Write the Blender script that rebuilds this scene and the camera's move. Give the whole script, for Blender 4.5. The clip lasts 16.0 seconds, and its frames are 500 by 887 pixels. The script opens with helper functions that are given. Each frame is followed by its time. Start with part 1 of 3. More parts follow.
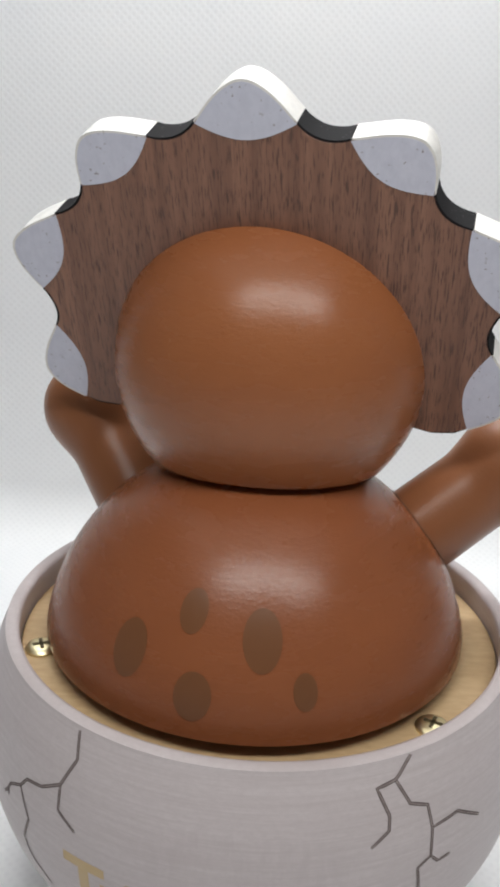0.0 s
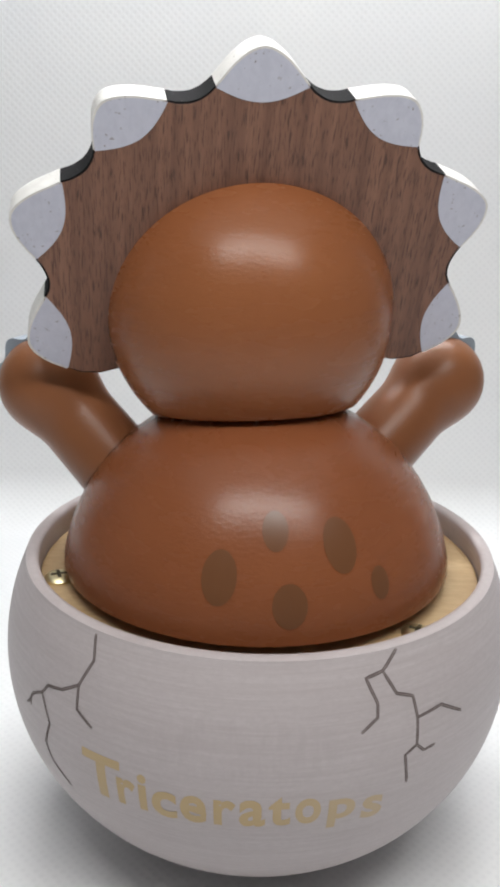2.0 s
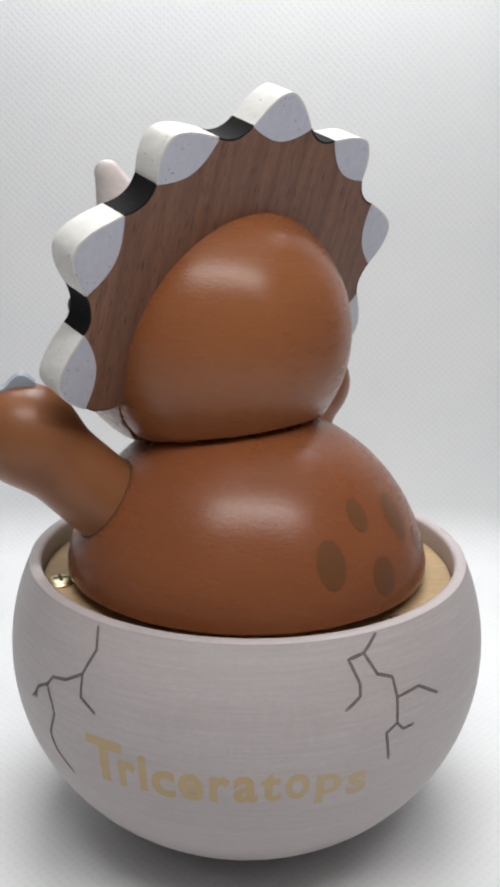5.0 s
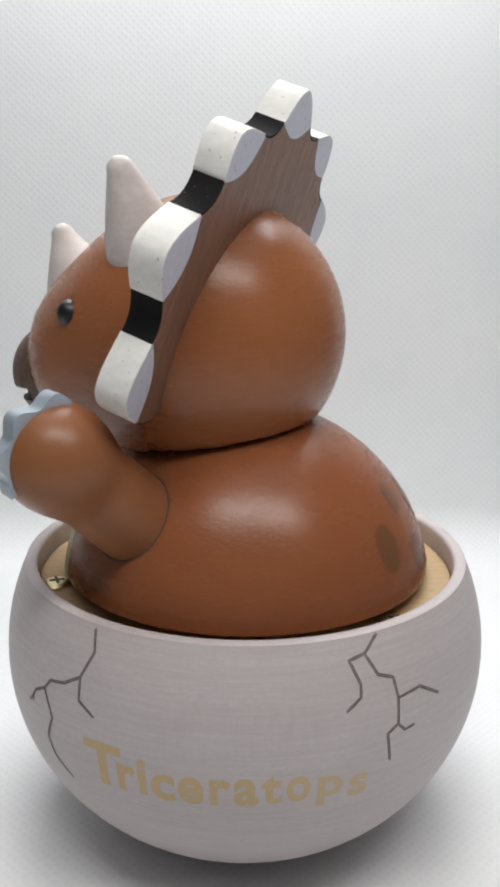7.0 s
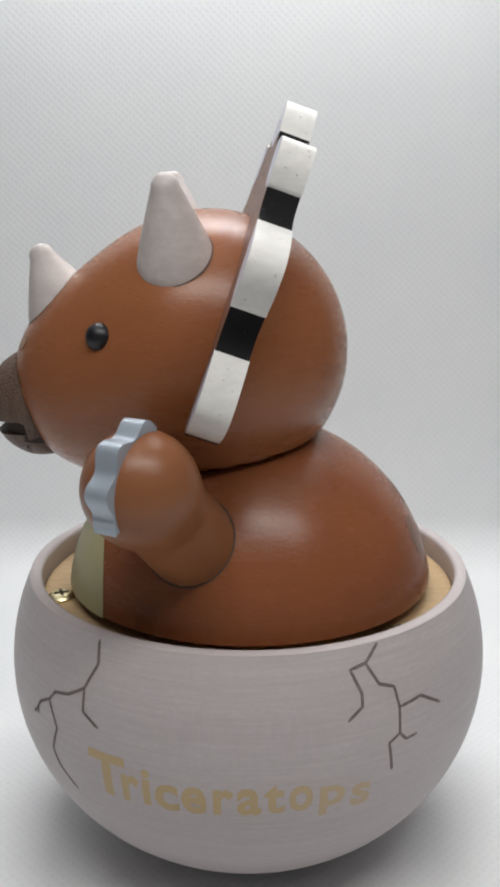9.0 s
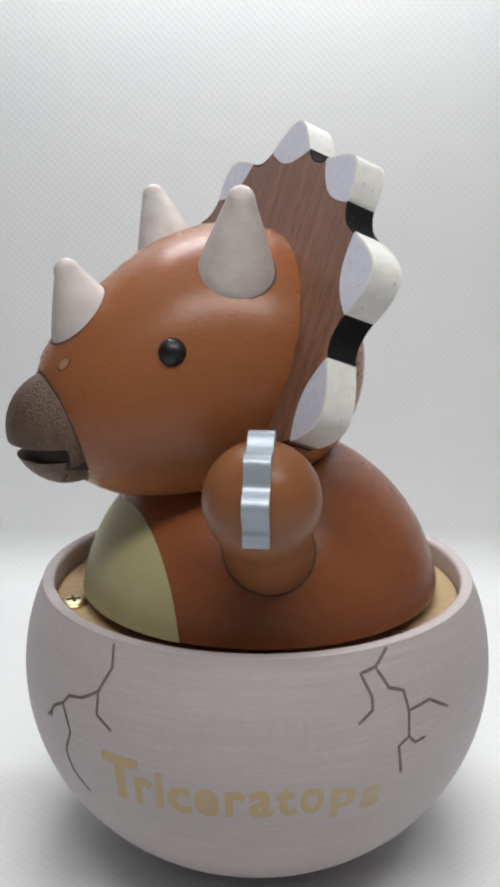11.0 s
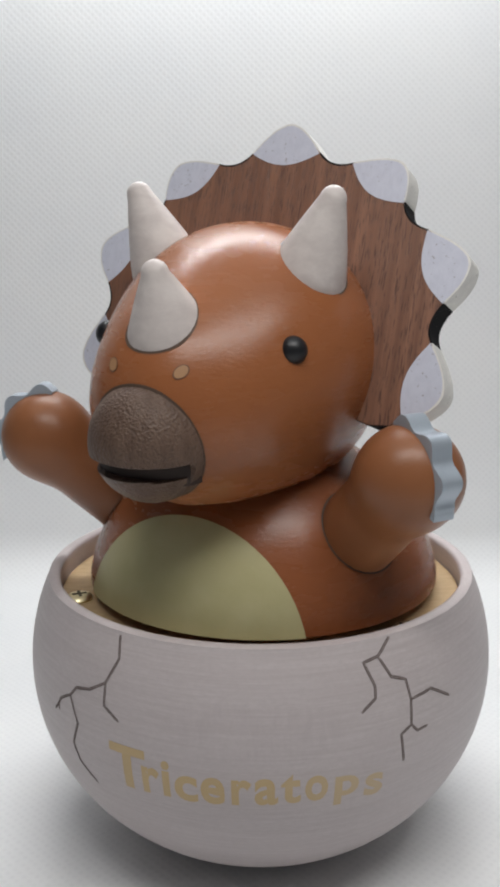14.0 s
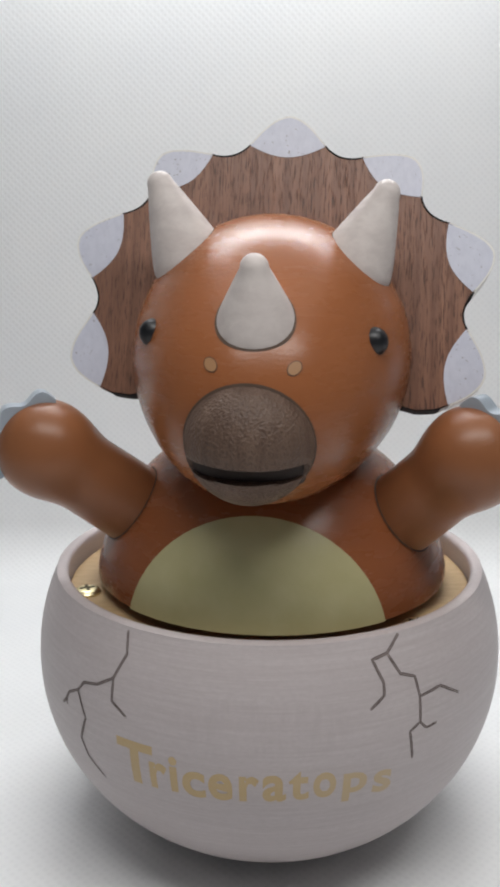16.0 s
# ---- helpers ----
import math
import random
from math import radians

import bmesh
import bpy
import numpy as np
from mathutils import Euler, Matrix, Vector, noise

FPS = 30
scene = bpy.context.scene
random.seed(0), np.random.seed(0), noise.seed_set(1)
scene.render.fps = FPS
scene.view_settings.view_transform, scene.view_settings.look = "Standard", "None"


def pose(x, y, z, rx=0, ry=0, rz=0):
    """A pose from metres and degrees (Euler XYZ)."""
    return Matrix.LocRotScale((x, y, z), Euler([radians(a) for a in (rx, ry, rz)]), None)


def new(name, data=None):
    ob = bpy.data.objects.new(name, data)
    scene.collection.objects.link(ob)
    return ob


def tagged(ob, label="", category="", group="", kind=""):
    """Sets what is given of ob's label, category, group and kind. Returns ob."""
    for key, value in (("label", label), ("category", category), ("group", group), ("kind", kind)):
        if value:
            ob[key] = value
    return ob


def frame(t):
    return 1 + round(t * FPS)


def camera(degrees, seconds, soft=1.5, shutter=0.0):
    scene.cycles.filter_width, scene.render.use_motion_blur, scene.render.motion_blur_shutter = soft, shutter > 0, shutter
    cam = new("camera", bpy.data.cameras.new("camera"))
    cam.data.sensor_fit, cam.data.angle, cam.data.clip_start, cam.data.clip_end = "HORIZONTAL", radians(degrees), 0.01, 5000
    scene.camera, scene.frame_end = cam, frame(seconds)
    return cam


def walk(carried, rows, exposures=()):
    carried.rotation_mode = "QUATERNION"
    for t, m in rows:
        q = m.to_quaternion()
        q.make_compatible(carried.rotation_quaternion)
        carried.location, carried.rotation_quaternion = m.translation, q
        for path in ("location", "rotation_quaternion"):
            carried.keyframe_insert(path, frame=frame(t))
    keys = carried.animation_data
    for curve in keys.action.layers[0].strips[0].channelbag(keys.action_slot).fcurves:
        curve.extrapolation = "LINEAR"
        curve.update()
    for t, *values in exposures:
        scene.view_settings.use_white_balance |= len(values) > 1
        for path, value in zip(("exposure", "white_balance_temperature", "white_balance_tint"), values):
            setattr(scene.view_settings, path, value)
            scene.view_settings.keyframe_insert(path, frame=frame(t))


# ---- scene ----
def eye(x, y, z, tilt, roll, yaw):
    return pose(x, y, z, tilt, 0, yaw) @ pose(0, 0, 0, 0, 0, roll)


cam = camera(30.239, 16.0, soft=3.5)
walk(cam, [
    (0.0, eye(-0.00088, -0.13448, 0.12986, 70.05, 2.44, 0.51)),
    (0.5, eye(-0.00023, -0.13618, 0.12561, 69.46, 2.24, 0.38)),
    (1.0, eye(-0.00030, -0.13998, 0.12325, 69.39, 2.03, 0.73)),
    (1.5, eye(0.00062, -0.14504, 0.12168, 70.17, 1.49, 1.32)),
    (2.0, eye(0.00119, -0.15200, 0.12044, 71.92, 1.29, 0.96)),
    (2.5, eye(0.00161, -0.15698, 0.11947, 73.38, 1.00, 0.60)),
    (3.0, eye(0.00044, -0.16487, 0.11892, 75.23, 0.77, 0.40)),
    (3.5, eye(0.00054, -0.16519, 0.11874, 75.28, 0.91, -0.07)),
    (4.0, eye(0.00080, -0.16611, 0.11699, 75.08, 0.89, -0.03)),
    (6.5, eye(0.00073, -0.16558, 0.11716, 75.11, 0.37, -0.26)),
    (7.0, eye(0.00011, -0.16465, 0.11696, 74.96, 0.41, -0.45)),
    (7.5, eye(0.00010, -0.16496, 0.11705, 75.01, 0.39, -0.54)),
    (8.0, eye(0.00084, -0.16559, 0.11753, 75.28, 0.15, -0.37)),
    (10.5, eye(0.00108, -0.16887, 0.11608, 76.74, -0.11, 0.13)),
    (11.0, eye(-0.00161, -0.17005, 0.11604, 77.05, 0.13, -0.30)),
    (11.5, eye(-0.00279, -0.17119, 0.11596, 77.35, 0.27, -0.80)),
    (12.0, eye(-0.00290, -0.17316, 0.11509, 77.68, 0.19, -0.67)),
    (12.5, eye(-0.00289, -0.17356, 0.11493, 77.85, 0.07, -0.92)),
    (13.0, eye(-0.00434, -0.17406, 0.11501, 77.92, 0.12, -1.13)),
    (13.5, eye(-0.00310, -0.17343, 0.11473, 77.58, -0.10, -0.55)),
    (14.0, eye(-0.00250, -0.17314, 0.11485, 77.41, -0.23, -0.45)),
    (14.5, eye(-0.00182, -0.17274, 0.11503, 77.14, -0.38, -0.08)),
    (15.0, eye(-0.00152, -0.17207, 0.11496, 76.97, -0.42, 0.11)),
    (15.5, eye(-0.00246, -0.17197, 0.11549, 76.75, -0.22, -0.05)),
    (16.0, eye(-0.00256, -0.17186, 0.11556, 76.73, -0.14, 0.10)),
], exposures=((0.0, 0.12), (1.8, 0.19), (3.0, 0.06), (7.0, 0.08), (7.5, 0.09), (8.2, -0.15), (11.0, -0.06), (13.5, -0.1), (16.0, -0.06)))

MM = 0.001


# ---- light: a small photo box with LED strips in front and at the back, plus an added overhead fill ----
world = bpy.data.worlds.new("room_light")
scene.world = world
world.use_nodes = True
world.node_tree.nodes["Background"].inputs[0].default_value = (0.80, 0.88, 1.0, 1)
world.node_tree.nodes["Background"].inputs[1].default_value = 0.10


def area_lamp(name, place, size_x, size_y, watts, color, tilt=0.0):
    lamp = bpy.data.lights.new(name, "AREA")
    lamp.shape, lamp.size, lamp.size_y, lamp.energy, lamp.color = "RECTANGLE", size_x, size_y, watts, color
    ob = new(name, lamp)
    ob.matrix_world = pose(*place, tilt, 0, 0)
    return ob


area_lamp("front_led", (0.025, -0.120, 0.262), 0.21, 0.036, 0.35, (1.0, 0.985, 0.96))
area_lamp("back_led", (0.005, 0.104, 0.286), 0.22, 0.022, 0.50, (0.97, 0.99, 1.0))
# Broad unseen fill, added to supply the diffuse ambient light from above.
area_lamp("overhead_fill", (0.0, 0.0, 1.15), 1.5, 1.5, 3.6, (0.95, 0.985, 1.0))


# ---- materials ----
def mat(name, color, rough=0.5, metal=0.0, spec=0.5, coat=0.0):
    m = bpy.data.materials.new(name)
    m.use_nodes = True
    p = m.node_tree.nodes["Principled BSDF"]
    p.inputs["Base Color"].default_value = (*color, 1)
    p.inputs["Roughness"].default_value = rough
    p.inputs["Metallic"].default_value = metal
    p.inputs["Specular IOR Level"].default_value = spec
    p.inputs["Coat Weight"].default_value = coat
    p.inputs["Coat Roughness"].default_value = 0.25
    return m


def node(m, kind, **inputs):
    n = m.node_tree.nodes.new(kind)
    for k, v in inputs.items():
        n.inputs[k.replace("_", " ")].default_value = v
    return n


def link(m, a, b):
    m.node_tree.links.new(a, b)


def coords(m, scale, turn=(0, 0, 0)):
    tc = node(m, "ShaderNodeTexCoord")
    source = tc.outputs["Object"]
    if any(turn):
        rot = node(m, "ShaderNodeMapping")
        rot.inputs["Rotation"].default_value = [radians(a) for a in turn]
        link(m, source, rot.inputs["Vector"])
        source = rot.outputs["Vector"]
    mp = node(m, "ShaderNodeMapping")
    mp.inputs["Scale"].default_value = scale
    link(m, source, mp.inputs["Vector"])
    return mp.outputs["Vector"]


def noise_at(m, vec, scale, detail=4.0, rough=0.55, distortion=0.0):
    n = node(m, "ShaderNodeTexNoise", Scale=scale, Detail=detail, Roughness=rough, Distortion=distortion)
    link(m, vec, n.inputs["Vector"])
    return n.outputs["Fac"]


def ramp(m, fac, stops):
    r = node(m, "ShaderNodeValToRGB")
    e = r.color_ramp.elements
    while len(e) < len(stops):
        e.new(0.5)
    for el, (pos, c) in zip(e, stops):
        el.position, el.color = pos, (*c, 1) if len(c) == 3 else c
    link(m, fac, r.inputs["Fac"])
    return r.outputs["Color"]


def mix(m, fac, a, b, mode="MIX"):
    n = node(m, "ShaderNodeMix")
    n.data_type, n.blend_type = "RGBA", mode
    for sock, v in ((n.inputs[0], fac), (n.inputs[6], a), (n.inputs[7], b)):
        if hasattr(v, "links"):
            link(m, v, sock)
        else:
            sock.default_value = v if isinstance(v, (int, float)) else (*v, 1)
    return n.outputs[2]


def finish(m, color=None, rough=None, height=None, strength=0.2, depth=0.0002):
    p = m.node_tree.nodes["Principled BSDF"]
    if color is not None:
        link(m, color, p.inputs["Base Color"])
    if rough is not None:
        link(m, rough, p.inputs["Roughness"])
    if height is not None:
        b = node(m, "ShaderNodeBump", Strength=strength, Distance=depth)
        link(m, height, b.inputs["Height"])
        link(m, b.outputs["Normal"], p.inputs["Normal"])
    return m


def stained_wood(name, light, dark, rough=0.36, turn=(0, 0, 0)):
    """Orange-brown stain over fine-grained wood, satin lacquer."""
    m = mat(name, light, rough, spec=0.36)
    cloud = noise_at(m, coords(m, (60, 60, 90), turn), 1.0, 3)
    c = mix(m, ramp(m, cloud, [(0.3, (0, 0, 0)), (0.7, (1, 1, 1))]), dark, light)
    c2 = mix(m, 0.6, c, mix(m, 0.5, dark, light))
    relief = noise_at(m, coords(m, (1000, 1000, 2000), turn), 1.0, 4, 0.65)
    scuff = noise_at(m, coords(m, (120, 120, 420), turn), 1.0, 5)
    r = ramp(m, scuff, [(0.3, (rough - 0.01,) * 3), (0.7, (rough + 0.05,) * 3)])
    return finish(m, c2, r, relief, 0.3, 0.00016)


def open_pore_wood(name, light, dark, pore, turn, size=(2300, 2300, 190), cut=0.36):
    """Dark tropical veneer with short dark pores along the grain (local z)."""
    m = mat(name, light, 0.40, spec=0.45)
    v = coords(m, size, turn)
    pores = noise_at(m, v, 1.0, 3, 0.6)
    bands = noise_at(m, coords(m, (420, 420, 9), turn), 1.0, 5, 0.65)
    fine = noise_at(m, coords(m, (2500, 2500, 130), turn), 1.0, 2)
    c = mix(m, ramp(m, bands, [(0.36, (0, 0, 0)), (0.64, (1, 1, 1))]), dark, light)
    c = mix(m, ramp(m, fine, [(0.35, (0, 0, 0)), (0.7, (0.3, 0.3, 0.3))]), c, dark)
    mask = ramp(m, pores, [(cut, (1, 1, 1)), (cut + 0.09, (0, 0, 0))])
    c = mix(m, mask, c, pore)
    return finish(m, c, None, ramp(m, pores, [(cut, (0, 0, 0)), (cut + 0.09, (1, 1, 1))]), 0.4, 0.00015)


def washed_wood(name, light, dark, stretch, rough=0.55, flecks=0.0):
    """White or grey wash with the grain showing through."""
    m = mat(name, light, rough, spec=0.35)
    grain = noise_at(m, coords(m, stretch), 1.0, 5, 0.6, 0.3)
    cloud = noise_at(m, coords(m, (45, 45, 70)), 1.0, 3)
    c = mix(m, ramp(m, grain, [(0.36, (0, 0, 0)), (0.62, (1, 1, 1))]), dark, light)
    c = mix(m, ramp(m, cloud, [(0.3, (0.0,) * 3), (0.75, (0.35,) * 3)]), c, dark)
    mottle = noise_at(m, coords(m, (1100, 1100, 1500)), 1.0, 3, 0.7)
    c = mix(m, ramp(m, mottle, [(0.35, (0.22,) * 3), (0.6, (0, 0, 0))]), c, dark)
    if flecks:
        spots = noise_at(m, coords(m, (1700, 1700, 1700)), 1.0, 2)
        c = mix(m, ramp(m, spots, [(0.27, (flecks,) * 3), (0.32, (0, 0, 0))]), c, (0.16, 0.12, 0.11))
    return finish(m, c, None, grain, 0.13, 0.00012)


def leathery_wood(name, light, dark):
    """Dark wood with a fine pebbled surface and faint upright grain."""
    m = mat(name, light, 0.5, spec=0.35)
    pebble = noise_at(m, coords(m, (2400, 2400, 2000)), 1.0, 1, 0.5)
    grain = noise_at(m, coords(m, (500, 500, 60)), 1.0, 4, 0.6)
    c = mix(m, ramp(m, grain, [(0.35, (0, 0, 0)), (0.65, (1, 1, 1))]), dark, light)
    c = mix(m, ramp(m, pebble, [(0.32, (0.5,) * 3), (0.52, (0, 0, 0))]), c, tuple(v * 0.75 for v in dark))
    return finish(m, c, None, pebble, 1.0, 0.0003)


def turned_shell(name, light, dark):
    """Thin white wash over turned wood: fine level rings, small flecks and a smudged patch on the front."""
    m = mat(name, light, 0.5, spec=0.4)
    rings = noise_at(m, coords(m, (60, 60, 2300)), 1.0, 5, 0.7, 0.4)
    wide = noise_at(m, coords(m, (16, 16, 240)), 1.0, 3, 0.5, 0.6)
    fleck = noise_at(m, coords(m, (900, 900, 1900)), 1.0, 4, 0.7)
    c = mix(m, ramp(m, rings, [(0.34, (0, 0, 0)), (0.62, (1, 1, 1))]), dark, light)
    c = mix(m, ramp(m, wide, [(0.35, (0.22,) * 3), (0.65, (0.0,) * 3)]), c, dark)
    c = mix(m, ramp(m, fleck, [(0.34, (0.45,) * 3), (0.6, (0, 0, 0))]), c, tuple(v * 0.93 for v in dark))
    tc = node(m, "ShaderNodeTexCoord")
    ball_at = node(m, "ShaderNodeMapping")
    ball_at.inputs["Location"].default_value = (0.06, 2.95, -6.6)
    ball_at.inputs["Scale"].default_value = (60, 70, 165)
    link(m, tc.outputs["Object"], ball_at.inputs["Vector"])
    patch = node(m, "ShaderNodeTexGradient")
    patch.gradient_type = "SPHERICAL"
    link(m, ball_at.outputs["Vector"], patch.inputs["Vector"])
    strokes = noise_at(m, coords(m, (760, 760, 130)), 1.0, 3, 0.6)
    smudge = mix(m, 1.0, ramp(m, strokes, [(0.42, (0, 0, 0)), (0.62, (0.3,) * 3)]), ramp(m, patch.outputs["Fac"], [(0.0, (0, 0, 0)), (0.35, (1, 1, 1))]), "MULTIPLY")
    c = mix(m, smudge, c, tuple(v * 0.88 for v in dark))
    return finish(m, c, None, rings, 0.12, 0.00012)


MAT = {}
MAT["skin"] = stained_wood("stained_wood", (0.316, 0.113, 0.042), (0.268, 0.091, 0.035), 0.25)
MAT["body"] = stained_wood("stained_wood_body", (0.285, 0.094, 0.036), (0.228, 0.073, 0.029), 0.25)
MAT["arm"] = stained_wood("stained_wood_arm", (0.285, 0.112, 0.046), (0.225, 0.084, 0.036), 0.32, (0, 35, 0))
MAT["spot"] = mat("spot_paint", (0.165, 0.066, 0.026), 0.30)
MAT["belly"] = mat("belly_paint", (0.47, 0.43, 0.235), 0.42)
finish(MAT["belly"], mix(MAT["belly"], ramp(MAT["belly"], noise_at(MAT["belly"], coords(MAT["belly"], (130, 130, 130)), 1.0, 5), [(0.35, (0, 0, 0)), (0.7, (1, 1, 1))]), (0.44, 0.40, 0.21), (0.49, 0.45, 0.25)),
       None, noise_at(MAT["belly"], coords(MAT["belly"], (420, 420, 420)), 1.0, 4), 0.16, 0.0003)
MAT["frill"] = open_pore_wood("frill_wood", (0.285, 0.138, 0.085), (0.175, 0.080, 0.050), (0.100, 0.047, 0.032), (19.3, 0, 0), (4300, 4300, 330), 0.38)
MAT["beak"] = leathery_wood("beak_wood", (0.150, 0.095, 0.068), (0.098, 0.058, 0.041))
MAT["white"] = washed_wood("tooth_paint", (0.80, 0.78, 0.74), (0.70, 0.68, 0.65), (300, 300, 700), 0.5, 0.55)
MAT["lilac"] = washed_wood("tooth_face_paint", (0.62, 0.63, 0.72), (0.56, 0.57, 0.66), (900, 900, 500), 0.36, 0.8)
MAT["black"] = mat("black_paint", (0.014, 0.013, 0.014), 0.8, spec=0.08)
finish(MAT["black"], mix(MAT["black"], ramp(MAT["black"], noise_at(MAT["black"], coords(MAT["black"], (2400, 2400, 2400)), 1.0, 3), [(0.26, (0.3, 0.3, 0.3)), (0.31, (0, 0, 0))]), (0.014, 0.013, 0.014), (0.5, 0.5, 0.5)))
MAT["horn"] = washed_wood("horn_wash", (0.66, 0.60, 0.57), (0.54, 0.48, 0.46), (240, 240, 420), 0.5)
MAT["claw"] = mat("claw_paint", (0.40, 0.45, 0.51), 0.38, 0.35)
finish(MAT["claw"], None, None, noise_at(MAT["claw"], coords(MAT["claw"], (900, 900, 900)), 1.0, 4), 0.3, 0.0002)
MAT["eye"] = mat("eye_bead", (0.006, 0.006, 0.008), 0.4)
MAT["nostril"] = mat("nostril_inlay", (0.36, 0.195, 0.095), 0.4)
MAT["rim"] = mat("nostril_line", (0.13, 0.055, 0.025), 0.5)
MAT["groove"] = mat("joint_dark", (0.075, 0.045, 0.030), 0.8)
MAT["mouth"] = mat("mouth_dark", (0.030, 0.017, 0.013), 0.7)
MAT["shell"] = turned_shell("shell_wash", (0.585, 0.526, 0.526), (0.513, 0.452, 0.450))
MAT["letter"] = mat("gold_print", (0.56, 0.42, 0.24), 0.5)
worn = noise_at(MAT["letter"], coords(MAT["letter"], (300, 300, 1500)), 1.0, 5, 0.7)
rubbed = node(MAT["letter"], "ShaderNodeSeparateXYZ")
link(MAT["letter"], coords(MAT["letter"], (1, 1, 1)), rubbed.inputs[0])
fade = mix(MAT["letter"], 0.5, ramp(MAT["letter"], worn, [(0.35, (0, 0, 0)), (0.7, (0.3,) * 3)]), ramp(MAT["letter"], rubbed.outputs["X"], [(0.0, (0.0,) * 3), (0.02, (0.62,) * 3)]))
finish(MAT["letter"], mix(MAT["letter"], fade, (0.545, 0.39, 0.195), (0.56, 0.48, 0.41)))
MAT["crack"] = mat("scorched_crack", (0.115, 0.085, 0.078), 0.8)
MAT["hollow"] = mat("crack_hollow", (0.36, 0.30, 0.285), 0.8)
MAT["plate"] = mat("plate_wood", (0.62, 0.43, 0.22), 0.6)
finish(MAT["plate"], mix(MAT["plate"], ramp(MAT["plate"], noise_at(MAT["plate"], coords(MAT["plate"], (350, 900, 350)), 1.0, 5), [(0.3, (0, 0, 0)), (0.7, (1, 1, 1))]), (0.44, 0.30, 0.155), (0.55, 0.39, 0.215)),
       None, noise_at(MAT["plate"], coords(MAT["plate"], (600, 2500, 600)), 1.0, 3), 0.2, 0.0002)
MAT["brass"] = mat("brass_screw", (0.86, 0.77, 0.48), 0.36, 1.0)
MAT["slot"] = mat("screw_slot", (0.10, 0.08, 0.04), 0.5, 0.8)


def sheet_material():
    """White embossed vinyl: a diagonal lattice of small dimples."""
    m = mat("embossed_sheet", (0.86, 0.86, 0.86), 0.55, spec=0.3)
    uv = node(m, "ShaderNodeUVMap")
    mp = node(m, "ShaderNodeMapping")
    mp.inputs["Rotation"].default_value = (0, 0, radians(45))
    mp.inputs["Scale"].default_value = (620, 620, 620)
    link(m, uv.outputs["UV"], mp.inputs["Vector"])
    vo = node(m, "ShaderNodeTexVoronoi", Scale=1.0, Randomness=0.18)
    link(m, mp.outputs["Vector"], vo.inputs["Vector"])
    dim = ramp(m, vo.outputs["Distance"], [(0.15, (0, 0, 0)), (0.5, (1, 1, 1))])
    cloud = noise_at(m, coords(m, (25, 25, 25)), 1.0, 4)
    c = mix(m, ramp(m, cloud, [(0.3, (0, 0, 0)), (0.7, (1, 1, 1))]), (0.84, 0.845, 0.855), (0.88, 0.88, 0.875))
    # Dimple hollows tinted grey: their small shade is put into the colour.
    c = mix(m, ramp(m, vo.outputs["Distance"], [(0.10, (0.12, 0.12, 0.12)), (0.42, (0, 0, 0))]), c, (0.55, 0.55, 0.57))
    return finish(m, c, None, dim, 0.07, 0.0003)


MAT["sheet"] = sheet_material()
MAT["liner"] = mat("box_liner", (0.78, 0.78, 0.79), 0.6)
finish(MAT["liner"], mix(MAT["liner"], ramp(MAT["liner"], noise_at(MAT["liner"], coords(MAT["liner"], (30, 30, 30)), 1.0, 4), [(0.3, (0, 0, 0)), (0.7, (1, 1, 1))]), (0.75, 0.75, 0.76), (0.80, 0.80, 0.80)))


# Grey of the unseen room, its lightness set by the fill it bounces back.
MAT["room"] = mat("room_bounce_grey", (0.58, 0.59, 0.60), 0.7)
finish(MAT["room"], mix(MAT["room"], ramp(MAT["room"], noise_at(MAT["room"], coords(MAT["room"], (3, 3, 3)), 1.0, 4), [(0.3, (0, 0, 0)), (0.7, (1, 1, 1))]), (0.56, 0.57, 0.58), (0.60, 0.61, 0.62)))


# ---- mesh helpers ----
def mesh_of(name, bm, material, smooth=True):
    me = bpy.data.meshes.new(name)
    bmesh.ops.recalc_face_normals(bm, faces=bm.faces)
    bm.to_mesh(me)
    bm.free()
    mats = material if isinstance(material, (list, tuple)) else [material]
    for m in mats:
        me.materials.append(m)
    if smooth:
        me.shade_smooth()
    return me


def part(name, bm, material, parent, label="", smooth=True, sharp=40):
    me = mesh_of(name, bm, material, smooth)
    if smooth and sharp:
        me.set_sharp_from_angle(angle=radians(sharp))
    ob = new(name, me)
    ob.parent = parent
    if label:
        tagged(ob, label)
    return ob


def thing(name, label, category, m=None):
    ob = new(name)
    ob.empty_display_size = 0.01
    if m is not None:
        ob.matrix_world = m
    return tagged(ob, label, category)


def lathe(profile, segs=96, close_top=False, close_bottom=False):
    """Turn (radius, height) pairs about z, in millimetres."""
    bm = bmesh.new()
    rings = []
    for r, z in profile:
        if r < 1e-4:
            rings.append([bm.verts.new((0, 0, z * MM))])
        else:
            rings.append([bm.verts.new((r * MM * math.cos(2 * math.pi * i / segs), r * MM * math.sin(2 * math.pi * i / segs), z * MM)) for i in range(segs)])
    for a, b in zip(rings, rings[1:]):
        for i in range(segs):
            j = (i + 1) % segs
            if len(a) == 1:
                bm.faces.new((a[0], b[i], b[j]))
            elif len(b) == 1:
                bm.faces.new((a[i], a[j], b[0]))
            else:
                bm.faces.new((a[i], a[j], b[j], b[i]))
    return bm


def arc(cx, cz, r, a0, a1, n):
    return [(cx + r * math.cos(radians(a0 + (a1 - a0) * i / n)), cz + r * math.sin(radians(a0 + (a1 - a0) * i / n))) for i in range(n + 1)]


def place(bm, m):
    bmesh.ops.transform(bm, matrix=m, verts=bm.verts)
    return bm


